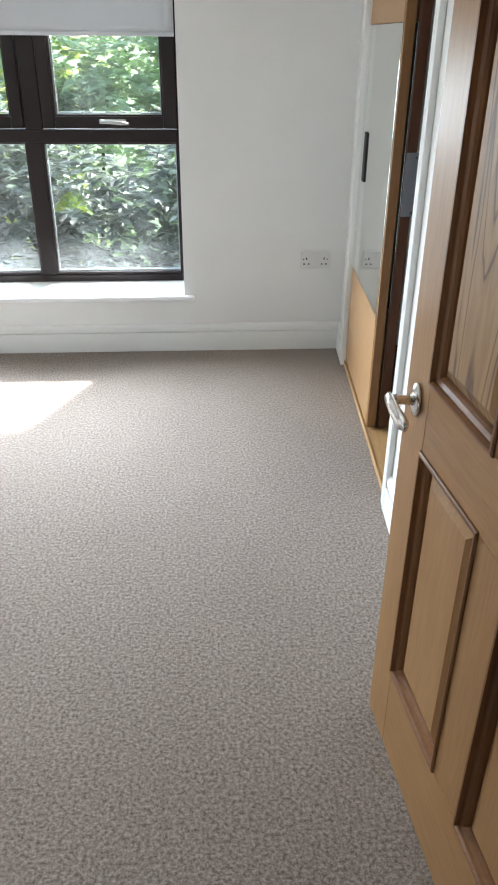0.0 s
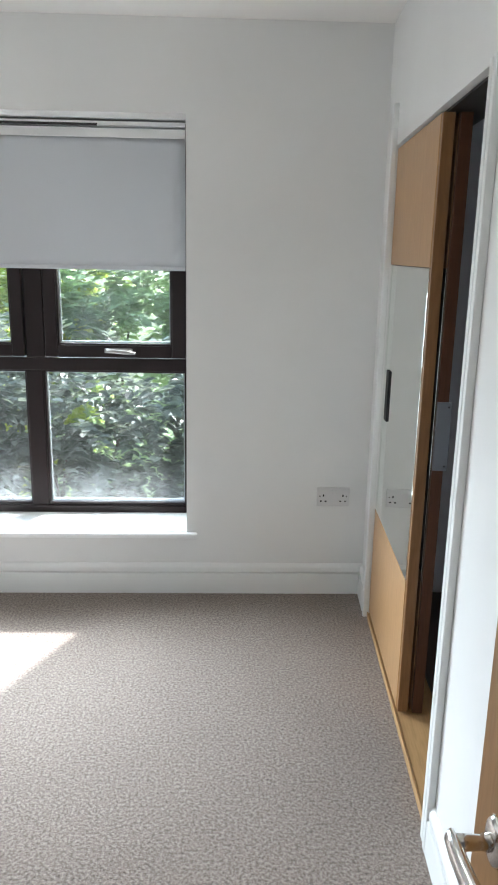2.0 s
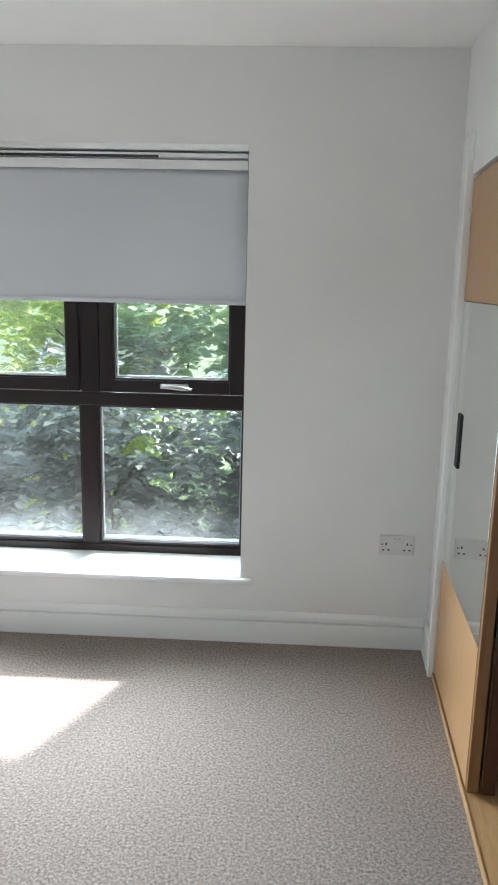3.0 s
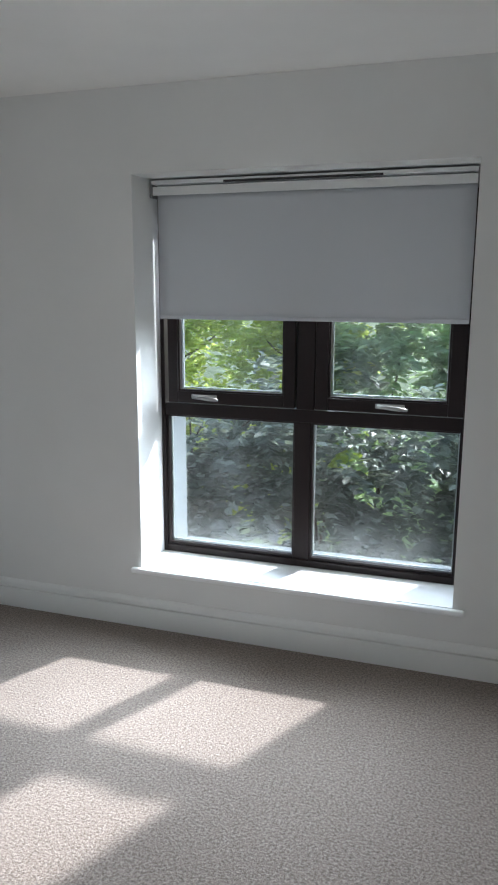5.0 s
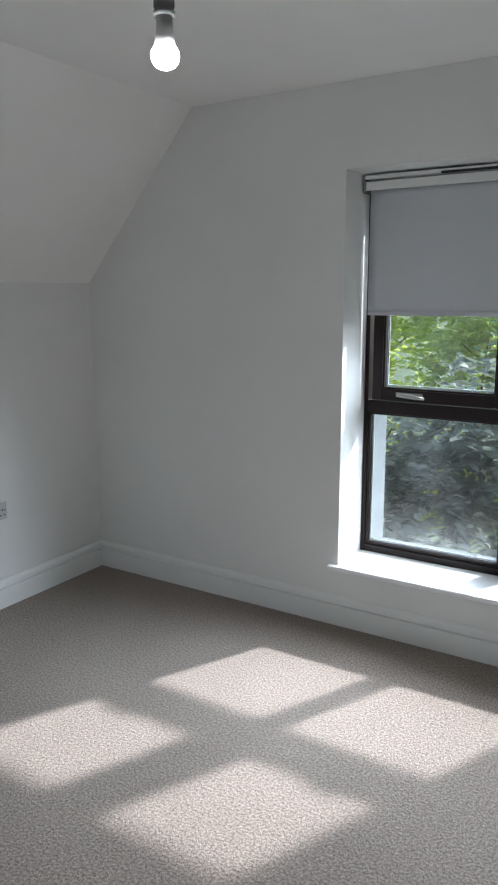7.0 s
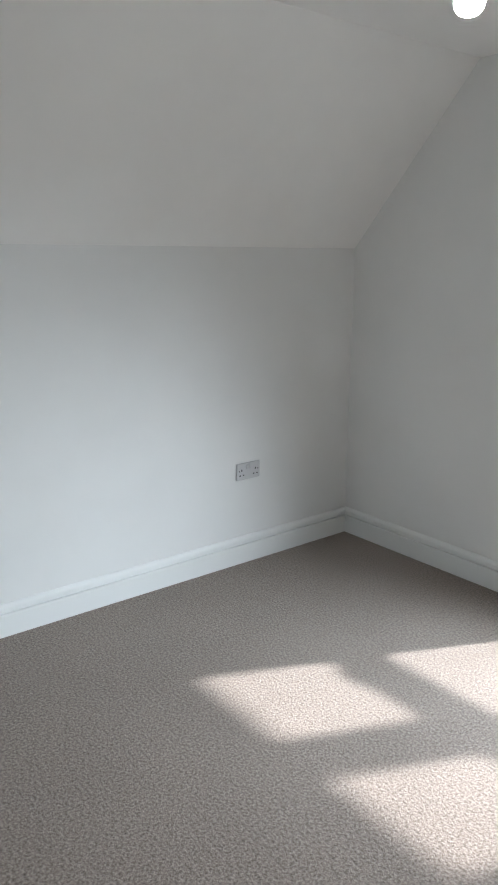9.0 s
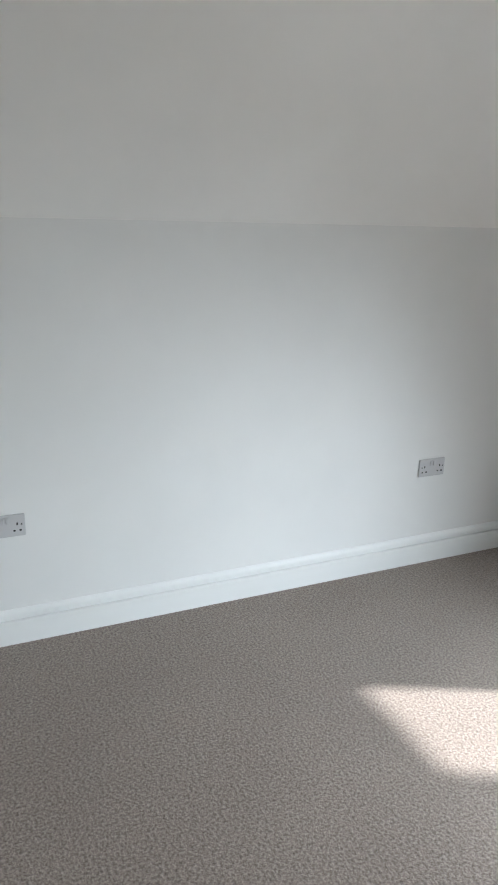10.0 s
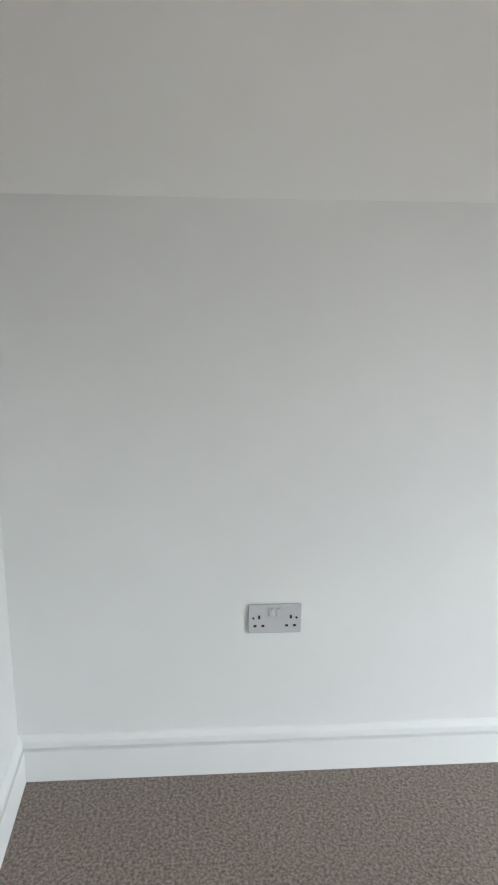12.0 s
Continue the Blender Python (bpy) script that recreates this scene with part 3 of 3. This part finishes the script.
for a, b in ((1, 2), (3, 4)):
    part("centre_stile", box((-DT, Y[2], Z[a] + 0.0006), (0, Y[3], Z[b] - 0.0006), 0.001), M_OAK, door)


def raised_panel(y0, y1, z0, z1, mat_p):
    """Bolection bead round a fielded panel, both faces."""
    for s in (-1, 1):
        def fx(d):
            return -DT / 2 + s * (DT / 2 + d)
        bm = bmesh.new()
        steps = [(0.0, -0.0185), (0.022, -0.0185), (0.024, -0.0165), (0.046, -0.006), (0.048, -0.006)]
        rings = []
        for ins, d in steps:
            rings.append([bm.verts.new((fx(d), y, z)) for y, z in ((y0 + ins, z0 + ins), (y1 - ins, z0 + ins), (y1 - ins, z1 - ins), (y0 + ins, z1 - ins))])
        for a, b in zip(rings, rings[1:]):
            for k in range(4):
                bm.faces.new((a[k], a[(k + 1) % 4], b[(k + 1) % 4], b[k]))
        bm.faces.new(rings[-1])
        part("panel", bm, mat_p, door, "fielded panel with visible oak figure")
        bm = bmesh.new()
        prof = [(-0.004, 0.0), (-0.004, 0.003), (-0.001, 0.0055), (0.004, 0.0055), (0.0065, 0.001), (0.008, -0.004), (0.011, -0.006), (0.015, -0.008), (0.019, -0.013), (0.021, -0.0184)]
        rings = []
        for ins, d in prof:
            rings.append([bm.verts.new((fx(d), y, z)) for y, z in ((y0 + ins, z0 + ins), (y1 - ins, z0 + ins), (y1 - ins, z1 - ins), (y0 + ins, z1 - ins))])
        for a, b in zip(rings, rings[1:]):
            for k in range(4):
                bm.faces.new((a[k], a[(k + 1) % 4], b[(k + 1) % 4], b[k]))
        part("bead", bm, M_BEAD, door, "moulded bead, darker by stain and painted-in shade")


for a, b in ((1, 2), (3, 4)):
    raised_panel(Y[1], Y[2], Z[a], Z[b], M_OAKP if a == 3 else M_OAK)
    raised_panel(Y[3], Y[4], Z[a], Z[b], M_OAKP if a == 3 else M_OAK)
# lever handle on the seen face
hy, hz = DW - 0.060, 0.858
bm = bmesh.new()
lathe([(0.002, 0), (0.021, 0.0005), (0.0225, 0.003), (0.020, 0.007), (0.012, 0.010), (0.002, 0.0105)], 32, bm)
bmesh.ops.scale(bm, vec=(1.5, 1.0, 1.0), verts=bm.verts)
bmesh.ops.transform(bm, matrix=pose(-DT, hy, hz, 0, -90, 0), verts=bm.verts)
dh = part("door_handle", bm, M_CHROME, door, "polished chrome lever handle", True)
part("neck", tube([(-DT - 0.006, hy, hz), (-DT - 0.022, hy, hz), (-DT - 0.038, hy, hz + 0.002), (-DT - 0.053, hy - 0.003, hz + 0.003)], [0.012, 0.009, 0.0095, 0.012], 16), M_CHROME, dh, "", True)
part("lever", tube([(-DT - 0.051, hy + 0.014, hz + 0.006), (-DT - 0.055, hy + 0.006, hz + 0.005), (-DT - 0.056, hy - 0.016, hz + 0.002), (-DT - 0.055, hy - 0.042, hz - 0.004), (-DT - 0.054, hy - 0.068, hz - 0.008), (-DT - 0.053, hy - 0.086, hz - 0.006), (-DT - 0.052, hy - 0.092, hz - 0.004)],
                   [0.005, 0.012, 0.0145, 0.0155, 0.0165, 0.013, 0.005], 18, flat=0.6), M_CHROME, dh, "", True)
for z in (0.22, 1.0, 1.77):
    part("hinge", lathe([(0.001, 0), (0.006, 0.0005), (0.006, 0.1), (0.001, 0.1005)], 12, m=pose(0.004, -0.004, z)), M_SATIN, door)
# door lining
bm = box((-0.202, DOOR_Y - 0.13, 0), (-0.174, DOOR_Y + 0.004, 2.03), 0.002)
box((-1.148, DOOR_Y - 0.13, 0), (-1.12, DOOR_Y + 0.004, 2.03), 0.002, bm)
box((-1.12, DOOR_Y - 0.13, 2.0), (-0.202, DOOR_Y + 0.004, 2.03), 0.002, bm)
structure("trim_door_lining", bm, M_TRIM, "white painted lining of the entrance", "door frame")

# ---- outside ----
GZ = -2.7
structure("ground", box((-900, 0.6, GZ - 1), (900, 2000, GZ)), M_GROUND, "grassy ground below the window", "ground")


def add_leaf(verts, faces, c, d, n, size):
    """An oval pointed leaf of two folded halves."""
    s = d.cross(n).normalized()
    L, W = size, size * 0.34
    b = len(verts)
    verts += [c - d * L * 0.5, c + d * L * 0.55 - n * 0.06 * L]
    for sg in (1, -1):
        for f, w, h in ((-0.34, 0.62, 0.07), (-0.06, 1.0, 0.11), (0.22, 0.82, 0.08), (0.42, 0.40, 0.02)):
            verts.append(c + d * L * f + s * W * w * sg + n * h * L)
    faces += [(b, b + 2, b + 3, b + 4, b + 5, b + 1), (b, b + 1, b + 9, b + 8, b + 7, b + 6)]


def foliage(rng, sprays, leaf, per):
    """Leaves along short curving twigs."""
    verts, faces = [], []
    for p, d0, length in sprays:
        side = d0.cross(Vector((0, 0, 1))).normalized()
        for k in range(per):
            f = (k + 0.5) / per
            c = p + d0 * length * f + Vector((0, 0, -0.18 * length * f * f))
            sg = 1 if k % 2 else -1
            d = (side * sg + d0 * 0.7 + Vector((rng.uniform(-.3, .3), rng.uniform(-.3, .3), rng.uniform(-.35, .15)))).normalized()
            n = Vector((rng.uniform(-.5, .5), rng.uniform(-.6, .4), 1)).normalized()
            n = (n - d * n.dot(d)).normalized()
            s = leaf * rng.uniform(0.65, 1.25)
            add_leaf(verts, faces, c + d * s * 0.5, d, n, s)
    return verts, faces


def shrub(name, label, cx, cy, wx, wy, z0, z1, count, leaf, material, seed, per=9):
    rng = random.Random(seed)
    t = tagged(empty(name, pose(cx, cy, GZ)), label, "tree" if "tree" in name else "hedge")
    ends = []
    for k in range(max(3, int(wx * 0.8))):
        x = -wx / 2 + wx * (k + 0.5) / max(3, int(wx * 0.8)) + rng.uniform(-.2, .2)
        h = (z1 - GZ) * rng.uniform(0.75, 0.95)
        lean = rng.uniform(-.4, .4)
        pts = [(x + lean * f * f, rng.uniform(-.08, .08) + rng.uniform(-.2, .2) * wy * f, h * f) for f in (0, .2, .4, .6, .8, 1)]
        part("trunk", tube(pts, [0.05, 0.04, 0.032, 0.024, 0.014, 0.006], 7), M_BARK, t)
        for i in range(5):
            f = rng.uniform(0.3, 0.95)
            b = Vector((x + lean * f * f, 0, h * f))
            e = b + Vector((rng.uniform(-.8, .8), rng.uniform(-.9, .5) * wy * 0.6, rng.uniform(.1, .6)))
            part("limb", tube([b, (b + e) / 2 + Vector((0, 0, -.05)), e], [0.022, 0.014, 0.005], 5), M_BARK, t)
    sprays = []
    clumps = [Vector((rng.uniform(-.5, .5) * wx, rng.uniform(-.5, .5) * wy, z0 - GZ + (z1 - z0) * rng.random())) for _ in range(count // 14)]
    for c in clumps:
        r = rng.uniform(0.14, 0.36)
        for k in range(14):
            o = Vector((rng.gauss(0, 1), rng.gauss(0, 1), rng.gauss(0, 0.75)))
            p = c + o * r * 0.6
            d = (o.normalized() * 0.8 + Vector((0, -0.5, 0.1)) + Vector((rng.uniform(-.5, .5), 0, rng.uniform(-.4, .3)))).normalized()
            sprays.append((p, d, rng.uniform(0.14, 0.34)))
    verts, faces = foliage(rng, sprays, leaf, per)
    me = bpy.data.meshes.new("leaves")
    me.from_pydata(verts, [], faces)
    me.materials.append(material)
    lv = new("leaves", me)
    lv.parent = t
    tagged(lv, kind="stuff")
    return t


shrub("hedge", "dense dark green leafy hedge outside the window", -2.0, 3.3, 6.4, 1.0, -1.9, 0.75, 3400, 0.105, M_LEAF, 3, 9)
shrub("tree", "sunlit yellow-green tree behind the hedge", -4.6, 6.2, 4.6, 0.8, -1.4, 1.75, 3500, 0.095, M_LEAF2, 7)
shrub("tree", "grey-green tree behind the hedge", -0.4, 5.8, 4.8, 0.7, -1.4, 1.7, 3000, 0.12, M_LEAF3, 11)
